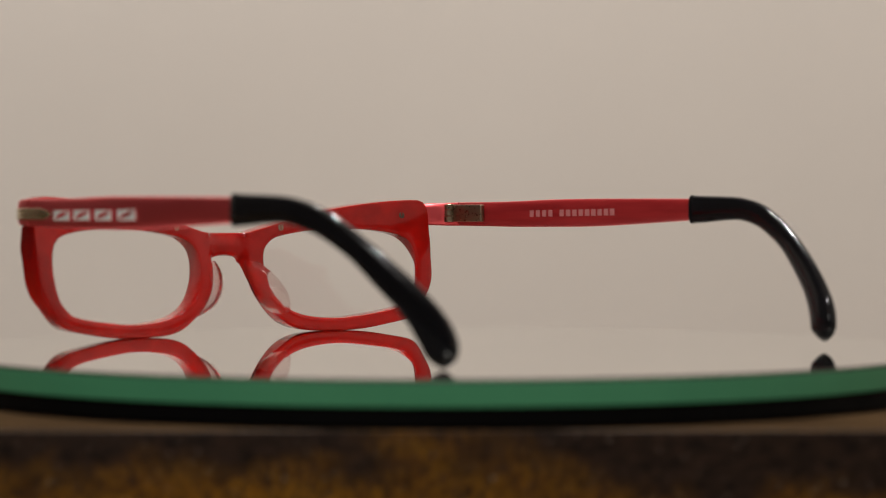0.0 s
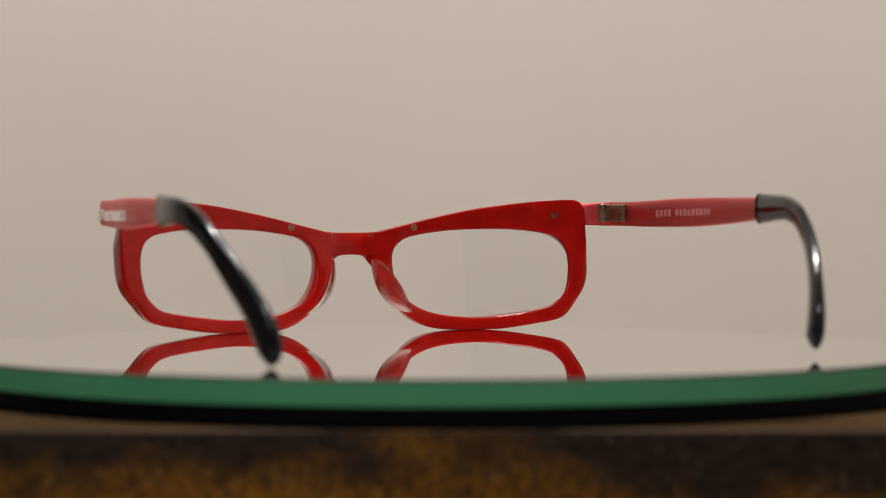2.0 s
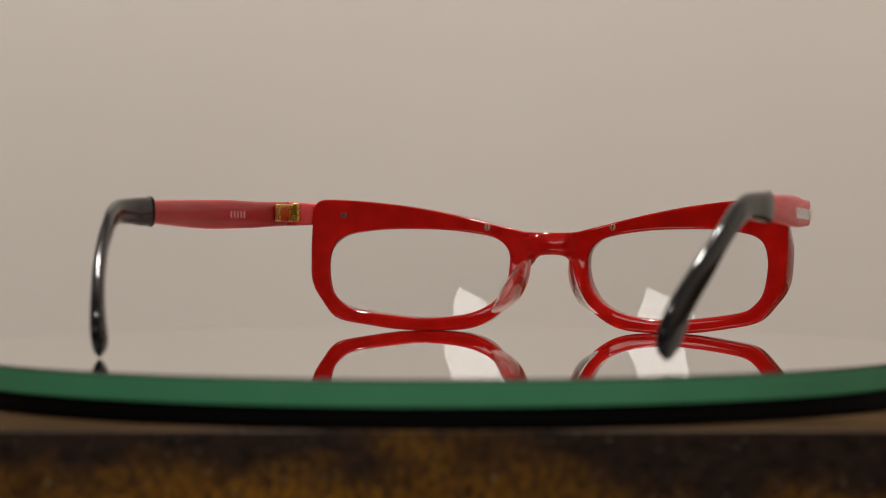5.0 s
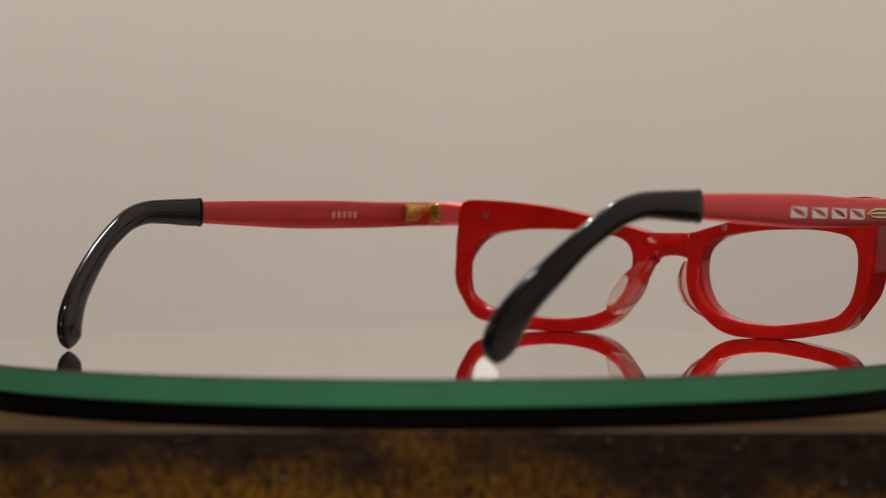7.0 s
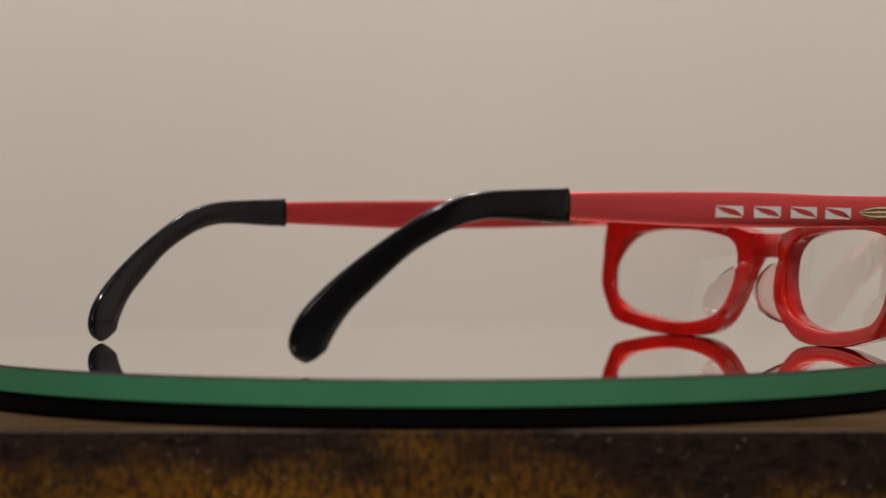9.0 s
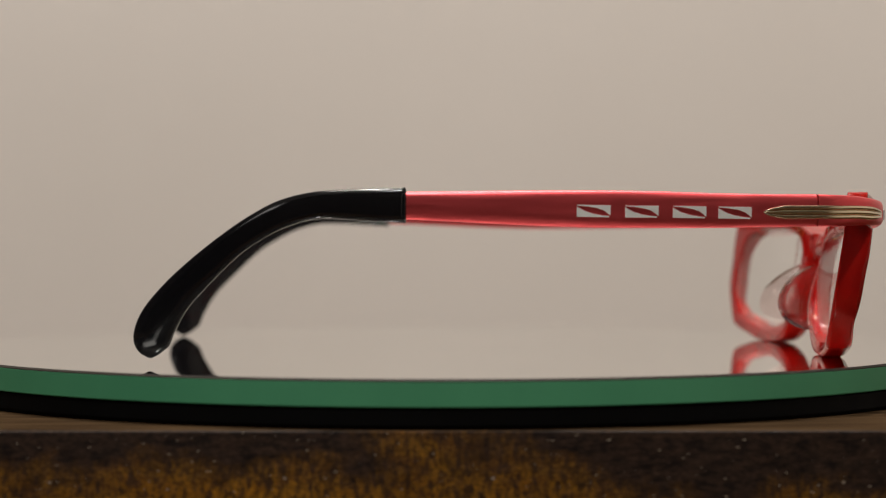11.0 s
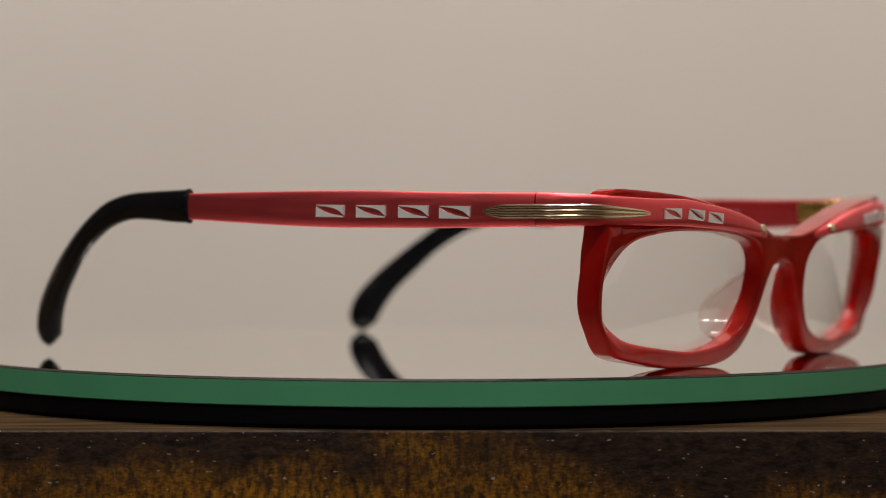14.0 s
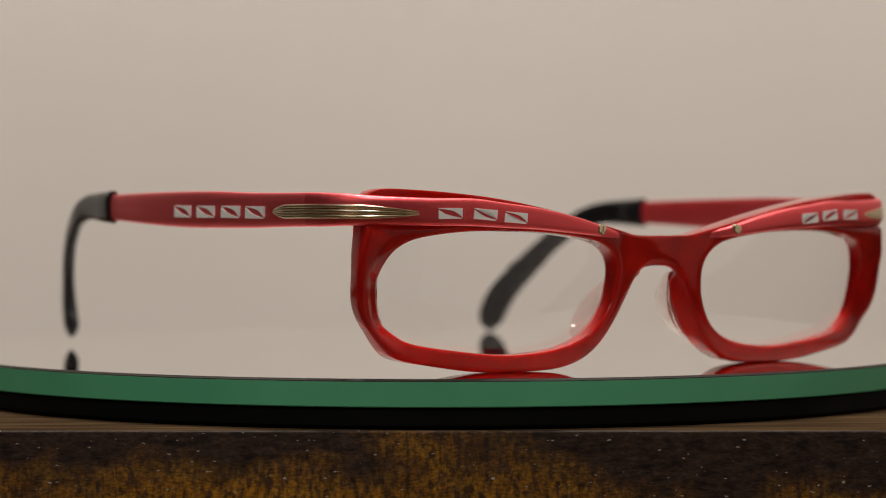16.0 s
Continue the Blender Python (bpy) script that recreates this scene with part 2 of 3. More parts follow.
for k in range(3):
    foot = loft_bm([(380 * u * math.cos(0.5 + k * 2.094), 90 * u * math.sin(0.5 + k * 2.094) - 8, 12 + 320 * (1 - u), 18, 18) for u in np.linspace(0, 1, 5)], None, 2.5, 10)
    part("leg", foot, M_HOUSING, softbox)

for lx, ly, watts in DOWNLIGHTS:
    fitting = turned_bm([(0.045, 1.640), (0.060, 1.640), (0.060, 1.632), (0.050, 1.628), (0.042, 1.634)], 48)
    ob = link_mesh("ceiling_light", fitting, M_TRIM)
    ob.location = (lx, ly, 0)
    tagged(ob, "round white recessed ceiling downlight, switched on", "ceiling light", "ceiling downlights")

# ---- table ----
Z_TABLE = -0.0098
table = tagged(new("table"), "dark-stained worn wooden table with amber patches", "table")
table.location = (0, 0, Z_FLOOR)
TY0, TY1 = -0.1169, 0.17
bm = box_bm(-0.55, 0.55, TY0, TY1, Z_TABLE - 0.045, Z_TABLE, 0.0005)
bm.transform(Matrix.Translation((0, 0, -Z_FLOOR)))
for f in bm.faces:
    f.normal_update()
    f.material_index = 1 if f.normal.z > 0.9 else 0
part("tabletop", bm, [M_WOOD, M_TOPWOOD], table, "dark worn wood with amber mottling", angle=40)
for sx in (-0.5, 0.5):
    for sy in (TY0 + 0.04, TY1 - 0.04):
        leg = loft_bm([(sx * 1000, sy * 1000, z, 34, 34) for z in np.linspace(0, 755 - 9.8 + 0.5, 6)][::-1], (1, 0, 0), 8, 16)
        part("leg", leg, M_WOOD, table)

# ---- turntable ----
R = 0.1165
turntable = tagged(new("turntable"), "round mirror turntable with a green glass edge on a black base", "turntable")
turntable.location = (0, 0, Z_TABLE)
lift = -Z_TABLE
top = turned_bm([(0, lift), (0.05, lift), (R - 0.0006, lift), (R - 0.0008, lift - 0.0012), (0, lift - 0.0012)])
part("mirror_face", top, M_MIRROR, turntable, "silvered mirror top", angle=30)
seam = turned_bm([(R - 0.0006, lift - 0.0000), (R - 0.00005, lift - 0.0004), (R - 0.00005, lift - 0.0006), (R - 0.0007, lift - 0.0006)])
part("seam", seam, M_SEAM, turntable, "thin ground dark seam", angle=50)
edge = turned_bm([(R - 0.0003, lift - 0.00045), (R, lift - 0.0006), (R, lift - 0.0053), (R - 0.0002, lift - 0.0055), (R - 0.012, lift - 0.0055), (R - 0.012, lift - 0.0013)])
part("glass_rim", edge, M_GREEN, turntable, "green glass edge", angle=15)
base = turned_bm([(0, lift - 0.00555), (R - 0.0008, lift - 0.00555), (R - 0.0004, lift - 0.0059), (R - 0.0003, lift - 0.0090), (R - 0.0008, 0.0), (0, 0.0)])
part("base", base, M_RUBBER, turntable, "black plastic base", angle=15)

# ---- eyeglasses: built in mm about the turning axis, middle plane at x = XC ----
XC = 6.3
glasses = tagged(new("eyeglasses"), "open red eyeglasses with black tips standing on a round mirror", "eyeglasses")

OUTER = [(0, 27.0), (3.5, 27.0), (7.4, 27.2), (10.5, 27.9), (15.2, 29.0), (23.0, 30.9), (30.9, 32.6), (38.7, 34.0), (46.5, 35.0), (54.3, 35.75), (62.6, 36.15),
         (65.4, 35.6), (66.6, 33.7), (66.9, 30.3), (66.9, 17.8), (65.9, 12.3), (63.0, 7.7), (60.4, 4.4), (57.6, 2.8), (51.2, 1.6), (41.8, 0.3), (32.4, 0.0),
         (23.0, 0.5), (17.3, 2.3), (13.6, 5.3), (10.6, 9.4), (8.0, 14.2), (6.0, 18.0), (4.0, 20.2), (2.0, 20.8), (0, 20.9)]
INNER = [(61.5, 17.8), (60.9, 22.5), (59, 25.3), (55, 26.8), (46.5, 27.8), (37, 27.9), (27.7, 27.5), (18.4, 26.2), (14.5, 24.9), (11.9, 22.5), (11.1, 19),
         (11.9, 13.9), (14.5, 9.2), (18.4, 6.2), (24.6, 4.3), (34, 3.5), (43.4, 4.2), (54.3, 5.9), (58.2, 8.1), (60.5, 11.5)]


def dense(poly, closed, n=12):
    p = np.array(poly, float)
    q = np.vstack([p[-1], p, p[0], p[1]]) if closed else np.vstack([2 * p[0] - p[1], p, 2 * p[-1] - p[-2]])
    out = []
    for i in range(1, len(q) - 2):
        a, b, c, d = q[i - 1:i + 3]
        for u in np.linspace(0, 1, n, endpoint=False):
            out.append(0.5 * (2 * b + (c - a) * u + (2 * a - 5 * b + 4 * c - d) * u * u + (3 * b - a - 3 * c + d) * u ** 3))
    if not closed:
        out.append(q[-2])
    return np.array(out)


OUT_D, IN_D = dense(OUTER, False), dense(INNER, True)
OUT_D[:, 0] = np.maximum(OUT_D[:, 0], 0)
HUB = np.array((36.0, 20.0))
LENS_MID = np.array((36.0, 16.0))


def cast(poly, closed, ang):
    """Where the ray from the lens centre at that angle meets the outline."""
    d = np.array((math.cos(ang), math.sin(ang)))
    p, q = poly, np.roll(poly, -1, 0)
    if not closed:
        p, q = np.vstack([poly, poly[-1]]), np.vstack([poly[1:], poly[-1], poly[0]])
    best = None
    for a, b in zip(p, q):
        e = b - a
        den = d[0] * e[1] - d[1] * e[0]
        if abs(den) < 1e-12:
            continue
        w = a - HUB
        r = (w[0] * e[1] - w[1] * e[0]) / den
        u = (w[0] * d[1] - w[1] * d[0]) / den
        if r > 0 and -1e-9 <= u <= 1 + 1e-9 and (best is None or r > best):
            best = r
    return HUB + d * best


def back_y(a, z):
    return 91.2 - 0.00168 * a * a - (34.0 - z) * 0.17


def edge_gap(p, poly, closed):
    a, b = poly, np.roll(poly, -1, 0)
    if not closed:
        a, b = poly[:-1], poly[1:]
    e = b - a
    u = np.clip(((p - a) * e).sum(1) / np.maximum((e * e).sum(1), 1e-12), 0, 1)
    return np.sqrt(((a + e * u[:, None] - p) ** 2).sum(1).min())


def rounding(d, r):
    return 0.0 if d >= r else r - math.sqrt(max(0.0, r * r - (r - d) ** 2))


THICK = 6.0


def front_frame():
    """The whole front in one piece: two rims and the bridge, rounded at all edges."""
    bm = bmesh.new()
    count = 168
    angles = sorted([2 * math.pi * k / count for k in range(count)] + [math.atan2(z - HUB[1], x - HUB[0]) % (2 * math.pi) for x, z in [p for p in OUT_D if p[0] < 12]])
    steps = [0, 0.05, 0.14, 0.35, 0.45, 1.0, 1.8]
    cols = []
    for ang in angles:
        i, o = cast(IN_D, True, ang), cast(OUT_D, False, ang)
        w = np.linalg.norm(o - i)
        at = [min(s, w / 2 * (k + 0.5) / len(steps)) if s >= w / 2 - 0.1 else s for k, s in enumerate(steps)]
        mid = [at[-1] + (w - 2 * at[-1]) * f for f in (0.12, 0.25, 0.38, 0.5, 0.62, 0.75, 0.88)]
        dist = at + mid + [w - s for s in reversed(at)]
        cols.append([i + (o - i) * (s / w) for s in dist])
    for sign in (1, -1):
        grid = []
        for col in cols:
            fr, bk = [], []
            for p in col:
                d_out, d_in = edge_gap(p, OUT_D, False), edge_gap(p, IN_D, True)
                a, z = p
                seat = z + 0.45 * z / 36
                y = back_y(a, z)
                # bridge and nose sides are slimmer
                ease = min(1, max(0, (a - 4.8) / 1.8))
                step = (0.5 + 0.9 * ((z - 23.9) / 3.1) ** 2) * (1 - ease * ease * (3 - 2 * ease))
                slim = 1.2 * (1 - min(1, a / 14) ** 2) ** 2
                # the outer side of each rim is cut back towards the lens
                turn_in, near = min(1, max(0, (a - 46) / 14)), max(0, 1 - d_in / 5)
                cut = turn_in ** 2 * (3 - 2 * turn_in) * near ** 2 * (3 - 2 * near)
                cut *= min(1, max(0, (27 - z) / 9)) * min(1, max(0, (z - 3) / 7))
                flare = min(1, max(0, (a - 56) / 9)) ** 2 * min(1, max(0, (28 - z) / 5))
                # the brow bar lies in a recess, and the back of the brow stands straighter than the rim
                recess = min(1, max(0, (a - 46) / 12)) * min(1, max(0, (z - 28.6) / 1.0))
                brow_back = -0.09 * max(0, z - 27) * min(1, max(0, (a - 12) / 10))
                # behind, the nose sides swell towards the nose
                swell = math.sin(math.pi * min(1, max(0, (z - 3) / 17))) * min(1, max(0, (19 - a) / 5)) * max(0, 1 - d_out / 4)
                fr.append(bm.verts.new(Vector((XC + sign * (a + 1.0 * cut + 1.0 * flare), y + THICK - 2.8 * cut - 2.2 * recess - slim - rounding(d_out, 0.5 + 0.7 * min(1, max(0, (24 - z) / 4))) - rounding(d_in, 0.9), seat)) * 0.001))
                bk.append(bm.verts.new(Vector((XC + sign * (a - 1.7 * swell), y + brow_back + slim - 1.3 * swell + step + rounding(d_out, 0.35 + 0.75 * min(1, max(0, (24 - z) / 4)) + 0.5 * min(1, 2 * swell)) + rounding(d_in, 0.8), seat)) * 0.001))
            grid.append((fr, bk, col))
        n = len(grid)
        for k in range(n):
            (f0, b0, c0), (f1, b1, c1) = grid[k], grid[(k + 1) % n]
            for j in range(len(f0) - 1):
                bm.faces.new((f0[j], f0[j + 1], f1[j + 1], f1[j]))
                bm.faces.new((b0[j], b1[j], b1[j + 1], b0[j + 1]))
            bm.faces.new((f0[0], f1[0], b1[0], b0[0]))
            if not (c0[-1][0] < 1e-4 and c1[-1][0] < 1e-4):
                bm.faces.new((f0[-1], b0[-1], b1[-1], f1[-1]))
    bmesh.ops.remove_doubles(bm, verts=bm.verts, dist=2e-6)
    return part("front_frame", bm, M_ACETATE, glasses, "glossy translucent red acetate front", angle=50)


front = front_frame()


def lens(sign):
    bm = bmesh.new()
    rim = [HUB + (cast(IN_D, True, 2 * math.pi * k / 96) - HUB) * 1.015 for k in range(96)]
    faces = []
    for off in (1.2, 2.6):
        rings = [[bm.verts.new(Vector((XC + sign * HUB[0], back_y(*HUB) + off + 1.2 - 16 / 300, HUB[1] * 1.0125)) * 0.001)]]
        for f in (0.2, 0.4, 0.6, 0.8, 1.0):
            ring = []
            for p in rim:
                q = HUB + (p - HUB) * f
                rr = ((q - LENS_MID) ** 2).sum()
                ring.append(bm.verts.new(Vector((XC + sign * q[0], back_y(*q) + off + 1.2 - rr / 300, q[1] * 1.0125)) * 0.001))
            rings.append(ring)
        for a, b in zip(rings, rings[1:]):
            for k in range(96):
                j = (k + 1) % 96
                bm.faces.new([a[0], b[k], b[j]] if len(a) == 1 else [a[k], b[k], b[j], a[j]])
        faces.append(rings[-1])
    for k in range(96):
        j = (k + 1) % 96
        bm.faces.new((faces[0][k], faces[1][k], faces[1][j], faces[0][j]))
    ob = part("lens", bm, M_LENS, glasses, "clear lens", angle=40)
    ob.visible_shadow = False
    return ob


def nose_pad(sign):
    """A clear leaf that stands back from the nose side of the rim."""
    bm = bmesh.new()
    line = catmull([(6.2, 0, 19.6), (7.2, 0, 16.0), (8.8, 0, 12.0), (11.2, 0, 8.0), (14.6, 0, 4.8)], 26)
    nu, nv = len(line), 9
    sides = []
    for off in (-1, 1):
        grid = []
        for i, (a, _, z) in enumerate(line):
            e = math.sin(math.pi * (0.03 + 0.94 * i / (nu - 1))) ** 0.55
            row = []
            for j in range(nv):
                v = j / (nv - 1)
                thick = 0.7 * math.sqrt(max(0.0, 1 - v ** 4)) * (0.35 + 0.65 * e)
                aa = a - (1.2 + 0.9 * i / (nu - 1)) * (1 - v * v) * e + 2.0 * v * v * e
                yy = back_y(a, z) + 1.5 - 9.8 * v * e
                row.append(bm.verts.new(Vector((XC + sign * (aa + off * thick), yy, z + 0.2)) * 0.001))
            grid.append(row)
        sides.append(grid)
        for i in range(nu - 1):
            for j in range(nv - 1):
                bm.faces.new((grid[i][j], grid[i + 1][j], grid[i + 1][j + 1], grid[i][j + 1]))
    a, b = sides
    for i in range(nu - 1):
        bm.faces.new((a[i][0], b[i][0], b[i + 1][0], a[i + 1][0]))
        bm.faces.new((a[i][-1], a[i + 1][-1], b[i + 1][-1], b[i][-1]))
    for j in range(nv - 1):
        bm.faces.new((a[0][j], a[0][j + 1], b[0][j + 1], b[0][j]))
        bm.faces.new((a[-1][j], b[-1][j], b[-1][j + 1], a[-1][j + 1]))
    bmesh.ops.remove_doubles(bm, verts=bm.verts, dist=2e-6)
    ob = part("nose_pad", bm, M_PAD, glasses, "clear pink-tinted plastic nose pad", angle=60)
    ob.visible_shadow = False
    return ob


for sign in (1, -1):
    lens(sign)
    nose_pad(sign)

# the outer line of metal, from the inner brow screw round the corner to the ear: (a, y, z, height, thickness)
BROW = [(10.5, 95.2, 27.2, 1.2, 2.4), (13.5, 96.3, 27.7, 1.7, 3.0), (18, 97.5, 28.5, 2.3, 3.2), (24, 97.9, 29.55, 3.3, 3.4), (32, 97.5, 30.7, 4.2, 3.6), (40, 96.6, 31.4, 4.9, 3.8), (47, 95.4, 32.0, 5.4, 3.8),
        (55, 93.6, 32.05, 5.4, 3.8), (62, 91.2, 32.2, 5.6, 3.8), (67, 88.3, 32.35, 5.9, 3.8), (70.5, 84.5, 32.5, 6.3, 3.4), (72.8, 80, 32.5, 6.6, 2.8), (73.6, 75.8, 32.55, 6.7, 2.4)]
TEMPLE = [(73.65, 75.5, 32.55, 6.7, 2.4), (74.4, 64, 32.5, 6.9, 2.4), (74.9, 54, 32.5, 7.2, 2.4), (75.6, 40, 32.7, 7.6, 2.4), (76.2, 27, 32.8, 7.6, 2.4), (76.2, 12, 33.0, 7.0, 2.3), (75.7, 0, 33.2, 6.3, 2.2), (75.0, -15, 33.4, 5.4, 2.0)]
TIP = [(75.7, -10.3, 33.4, 7.3, 2.7), (75.4, -16, 33.4, 6.9, 2.7), (75.0, -22, 33.5, 6.3, 2.6), (74.2, -29, 33.3, 5.8, 2.6), (73.0, -35.1, 31.8, 5.8, 2.6), (71.5, -40.3, 29.2, 5.7, 2.6),
       (69.8, -46.0, 25.3, 5.7, 2.6), (67.6, -52.2, 19.8, 6.6, 2.8), (65.2, -57.7, 14.2, 7.3, 3.0), (63.4, -61.6, 8.6, 8.4, 3.5), (62.3, -63.1, 4.2, 8.2, 3.5), (61.9, -63.3, 0.9, 6.4, 3.0)]
# a leaf cut in an oblong: the two bright corners that stay round the red leaf, u along, w up, in a 1 by 1 oblong
CUTS = [[(0, 0), (0.95, 0), (0.96, 0.10), (0.75, 0.16), (0.50, 0.27), (0.25, 0.48), (0.10, 0.70), (0, 0.85)],
        [(1, 1), (0, 1), (0.02, 0.93), (0.30, 0.87), (0.60, 0.75), (0.80, 0.56), (0.92, 0.32), (1, 0.15)]]


def inlay(parent, at, along, outwards, length, height, lean, proud=0.16):
    """One bright cut with a leaf in it, 0.15 mm proud; at is the middle, in mm."""
    bm = bmesh.new()
    along, outwards = Vector(along).normalized(), Vector(outwards).normalized()
    up = outwards.cross(along)
    if up.z < 0:
        up = -up
    for shape in CUTS:
        faces = []
        for off in (-0.3, proud):
            faces.append([bm.verts.new((Vector(at) + along * ((u - 0.5) * length) + up * ((w - 0.5) * height + lean * (u - 0.5) * length) + outwards * off) * 0.001) for u, w in shape])
        bm.faces.new(faces[0])
        bm.faces.new(faces[1])
        n = len(shape)
        for k in range(n):
            bm.faces.new((faces[0][k], faces[0][(k + 1) % n], faces[1][(k + 1) % n], faces[1][k]))
    bmesh.ops.triangulate(bm, faces=[f for f in bm.faces if len(f.verts) > 4])
    return part("inlay", bm, M_SILVER, parent, "bright silver cut round a red leaf", smooth=False)


def screw(parent, at, outwards, r, mat, label):
    """A small slotted screw head."""
    bm = bmesh.new()
    o = Vector(outwards).normalized()
    turn = o.to_track_quat("Z", "Y").to_matrix().to_4x4()
    prof = turned_bm([(0, 0.06), (r * 0.55, 0.05), (r * 0.85, 0.02), (r, -0.12), (r, -1.2), (0, -1.2)], 20)
    for v in prof.verts:
        if abs(v.co.x) < r * 0.2 and v.co.z > 0:
            v.co.z -= 0.16
    prof.transform(Matrix.Scale(0.001, 4) @ Matrix.Translation(at) @ turn)
    return part("screw", prof, mat, parent, label, angle=40)


def along_line(rows, value, axis):
    """The row and the way along it where the line's coordinate takes that value."""
    p = catmull(rows, 200)
    k = int(np.argmin(abs(p[:, axis] - value)))
    k = min(max(k, 1), len(p) - 2)
    return p[k], (p[k + 1] - p[k - 1])[:3]


def side_of(sign, tip_in, tip_up, splay, tip_back, drop, bow):
    """All the metal and the black tip of one side. tip_in, tip_up: how far the tip is bent, in mm."""
    def place(rows):
        p = np.array(rows, float)
        bend = np.clip((-p[:, 1] - 10) / 54, 0, 1)
        p[:, 2] -= drop * np.clip((75 - p[:, 1]) / 50, 0, 1)
        p[:, 2] += tip_up * np.clip((30 - p[:, 1]) / 94, 0, 1) ** 1.3
        p[:, 1] -= tip_back * np.clip((-p[:, 1] - 22) / 40, 0, 1)
        p[:, 0] += tip_in * bend + splay * np.clip((65 - p[:, 1]) / 95, 0, 1)
        p[:, 0] -= bow * np.exp(-((p[:, 1] + 27) / 11) ** 2)
        p[:, 0] = XC + sign * p[:, 0]
        return p
    brow, temple_rows, tip_rows = place(BROW), place(TEMPLE), place(TIP)
    inset = 0.5 if sign > 0 else -0.5
    bar = part("brow_bar", loft_bm(catmull(brow, 90), None, 3.8, 32, cap=(1.6, 0), inset=-inset), M_SATIN, glasses, "satin red anodised metal brow bar", angle=50)
    bm = loft_bm(catmull(temple_rows, 70), (sign, 0.03, 0), 2.6, 32, inset=0.5)
    # faces towards the head take the deeper, less metallic red
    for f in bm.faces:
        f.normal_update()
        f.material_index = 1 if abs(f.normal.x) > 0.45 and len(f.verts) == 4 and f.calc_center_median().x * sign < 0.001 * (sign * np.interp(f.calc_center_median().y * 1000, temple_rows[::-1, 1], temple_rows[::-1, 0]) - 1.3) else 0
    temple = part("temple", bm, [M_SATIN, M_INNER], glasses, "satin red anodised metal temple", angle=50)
    part("temple_tip", loft_bm(catmull(tip_rows, 84), (sign, -0.25, 0), 2.7, 24, cap=(0.7, 4.2), inset=0.5), M_BLACK, temple, "glossy black acetate ear tip", angle=60)
    part("collar", loft_bm(catmull(tip_rows[:2] + np.array((0, 0.1, 0, 0.25, 0.25)), 40)[:9], (sign, -0.05, 0), 2.7, 24, cap=(0.4, 0.4), inset=0.5), M_BLACK, temple, "moulded black collar", angle=60)
    for y in (21.6, 31.4, 41.3, 51.0):
        p, d = along_line(temple_rows, y, 1)
        d = d if d[1] < 0 else -d
        inlay(temple, (p[0], p[1] + 3.4 + 3.6, p[2] - 0.5), d * (-1), (sign, 0.0, 0), 7.0, 2.5, 0.0)
    for a in (52.0, 44.7, 38.0):
        p, d = along_line(brow, XC + sign * a, 0)
        out = Vector((d[1], -d[0], 0))
        out = out if out.y > 0 else -out
        inlay(bar, (p[0], p[1], p[2] - 0.3), (-d if d[0] * sign > 0 else d), out, 4.9, 2.1, 0.0, 0.34)
    # brass spear of three ribs that runs round the corner
    line = catmull(np.vstack([0.7 * brow[7:8] + 0.3 * brow[8:9], brow[8:], temple_rows[1:2]]), 60)
    line[:, 2] -= 0.35
    spear = bmesh.new()
    for off, size in ((-0.98, 0.92), (0.0, 1.05), (0.98, 0.92)):
        rows = []
        for k, p in enumerate(line):
            u = k / 59
            w = min(1, (u / 0.30) ** 0.55, ((1 - u) / 0.12) ** 0.55)
            rows.append((p[0], p[1], p[2] + off * w, max(0.05, size * w), 0.9 * max(0.08, w)))
        loft_bm(rows, None, 2.0, 10, bm=spear, inset=0.0)
    part("spear_ornament", spear, M_BRASS, bar, "ribbed pale brass spear")
    # hinge on the inner side
    hinge = part("hinge", box_bm(*sorted((XC + sign * 70.1, XC + sign * 71.6)), 64.5, 76.8, 30.4, 35.2, 0.3), M_GOLD if sign < 0 else M_STEEL, temple, "gold hinge" if sign < 0 else "dull steel hinge", angle=40)
    hinge.data.transform(Matrix.Scale(0.001, 4))
    for k in range(3):
        z0 = 30.3 + 1.75 * k
        knuckle = turned_bm([(0, z0), (1.25, z0), (1.4, z0 + 0.15), (1.4, z0 + 1.45), (1.25, z0 + 1.6), (0, z0 + 1.6)], 24)
        knuckle.transform(Matrix.Scale(0.001, 4) @ Matrix.Translation((XC + sign * 70.0, 77.4, 0)))
        part("knuckle", knuckle, M_GOLD if sign < 0 else M_STEEL, temple, angle=40)
    # screws: two behind, one before
    for a, z, mat, label in ((58.2, 32.0, M_DARK, "dark countersunk screw"), (17.8, 28.55, M_STEEL, "small steel screw")):
        at = (XC + sign * a, back_y(a, z) - 0.09 * (z - 27) * min(1, (a - 12) / 10) - 0.08, z + 0.3)
        head = screw(front, at, (-0.0033 * a * sign, -1, 0.17), 0.95, mat, label)
        if mat is M_DARK:
            corner = head
            head.location = Vector(at) * 0.001
            head.data.transform(Matrix.Translation(-head.location))
    screw(front, (XC + sign * 17.6, 97.75, 28.6), (0.02 * sign, 1, -0.05), 1.05, M_BRASS, "small brass screw")
    # worn pale lettering on the inner face, kept as plain bars
    bars = bmesh.new()
    spans = ([(47 - 2.3 * k, 1.5) for k in range(4)] + [(36 - 2.3 * k, 1.6) for k in range(9)]) if sign > 0 else [(46 - 2.0 * k, 1.3) for k in range(5)]
    for y, wide in spans:
        p, d = along_line(temple_rows, y, 1)
        x = p[0] - sign * 2.42
        box_bm(x - 0.08, x + 0.08, y - wide / 2, y + wide / 2, p[2] - 0.9, p[2] + 0.9, bm=bars)
    bars.transform(Matrix.Scale(0.001, 4))
    part("lettering", bars, M_INK, temple, "worn pale printed marks", smooth=False)
    return corner


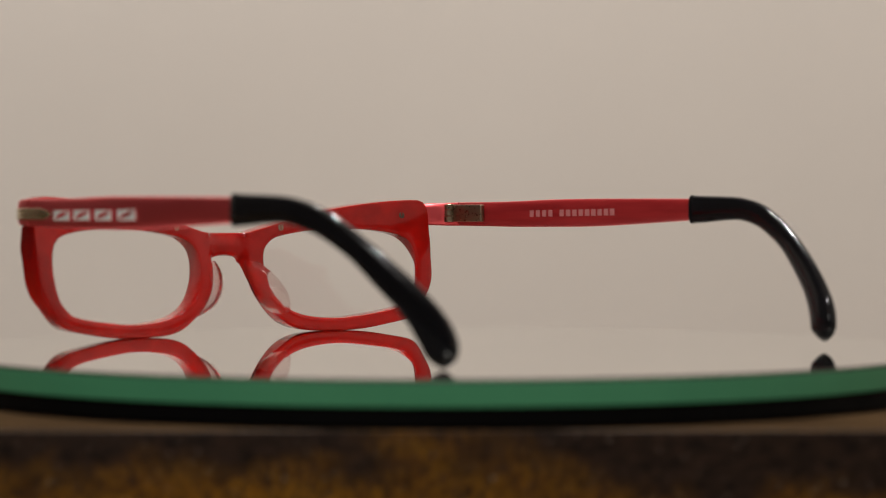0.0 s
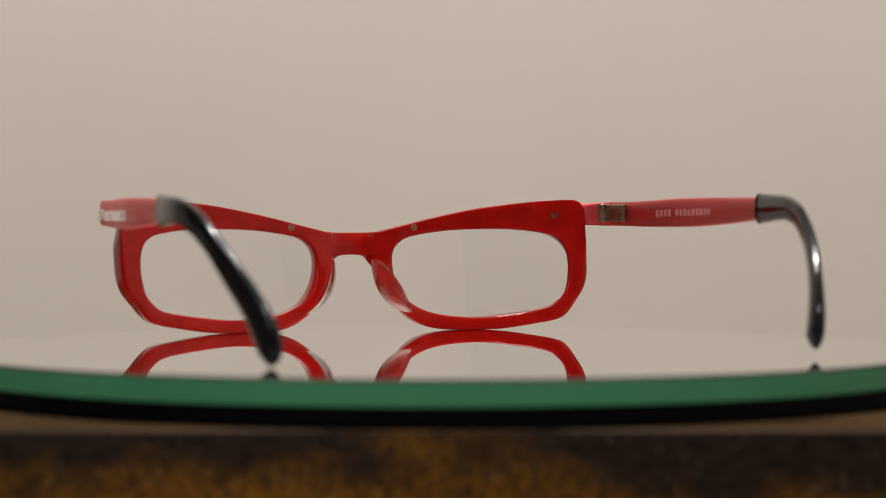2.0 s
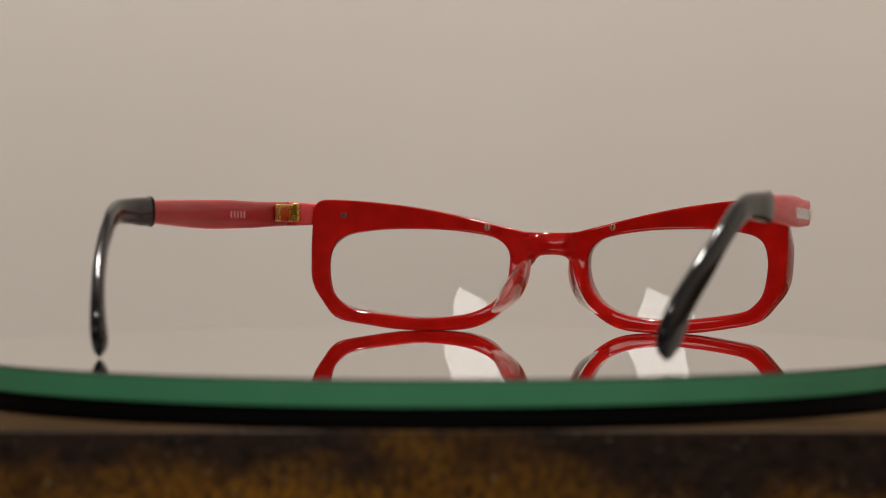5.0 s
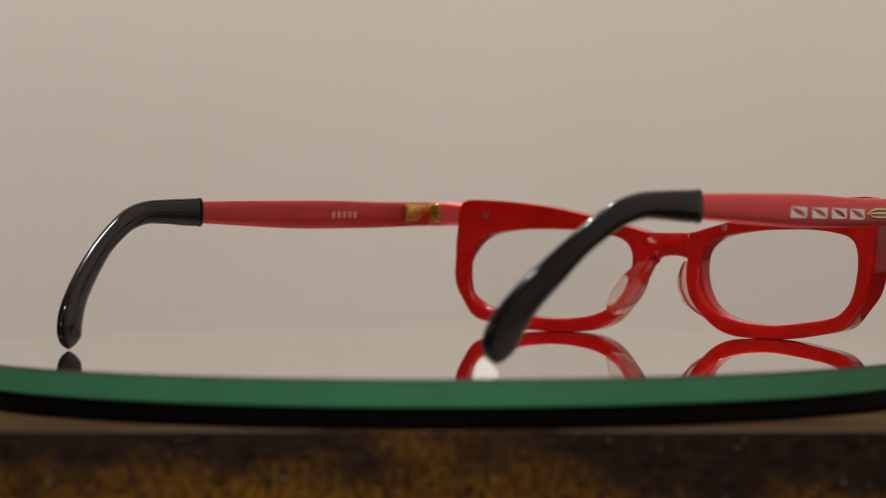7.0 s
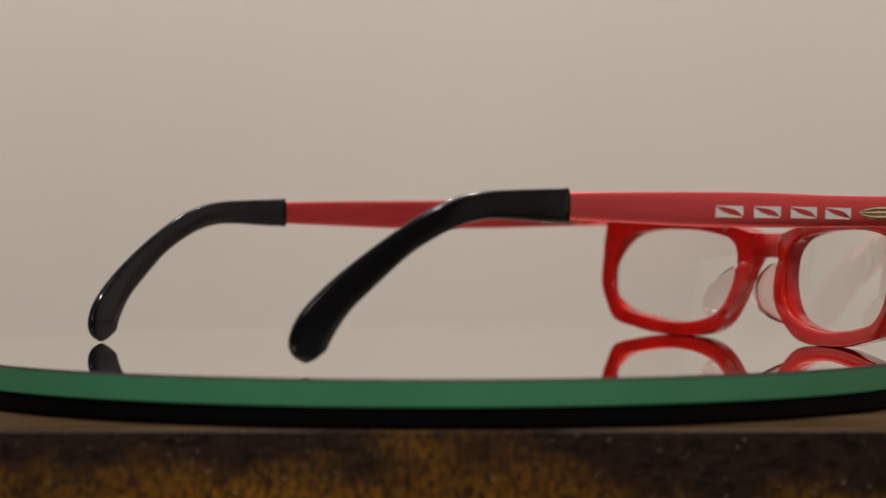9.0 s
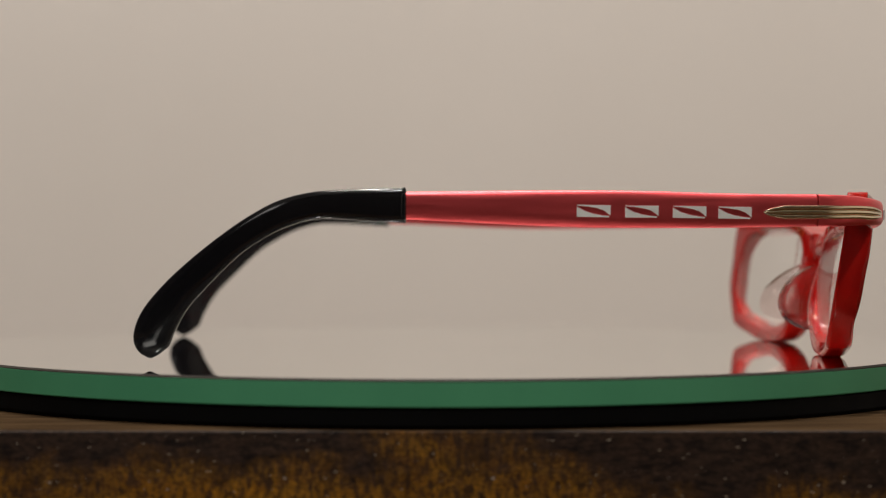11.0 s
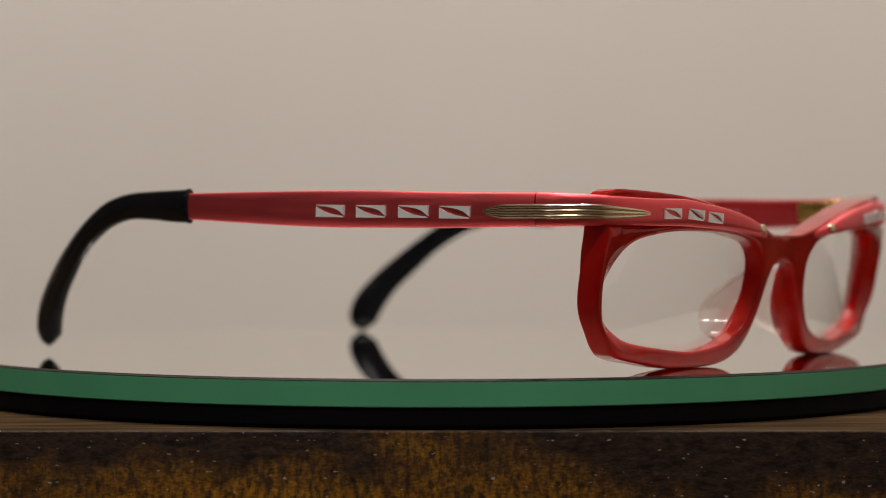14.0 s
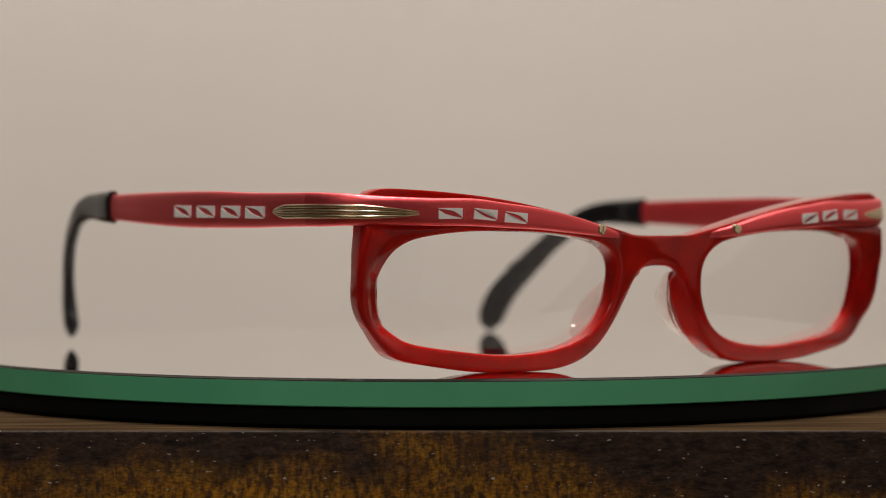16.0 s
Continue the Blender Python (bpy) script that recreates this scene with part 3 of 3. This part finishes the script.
# the lens is focused on the outer screw of the front, which turns with the eyeglasses
cam.data.dof.focus_object = side_of(1, 0.0, 0.4, 0.5, 1.0, 0.0, 1.2)
side_of(-1, 2.2, -0.2, 3.0, 2.2, 0.6, -0.3)


def motions():
    """The turntable turns clockwise; the eyeglasses ride on it."""
    turn = [(0.0, 42.99), (0.5, 37.02), (1.0, 31.21), (1.5, 25.21), (2.0, 19.31), (2.5, 13.21), (3.0, 7.71), (3.5, 1.79), (4.0, -4.2), (4.5, -10.05),
            (7.0, -39.23), (7.5, -44.94), (8.0, -51.04), (8.5, -57.3), (9.0, -63.43), (11.5, -93.5), (12.0, -99.53), (12.5, -105.68), (13.0, -111.68),
            (13.5, -117.73), (14.0, -123.64), (14.5, -129.46), (15.0, -135.3), (15.5, -141.24), (16.0, -147.19)]
    walk(turntable, [(t, pose(0, 0, Z_TABLE, 0, 0, a)) for t, a in turn])
    walk(glasses, [(t, pose(0, 0, 0, 0, 0, a)) for t, a in turn])


motions()
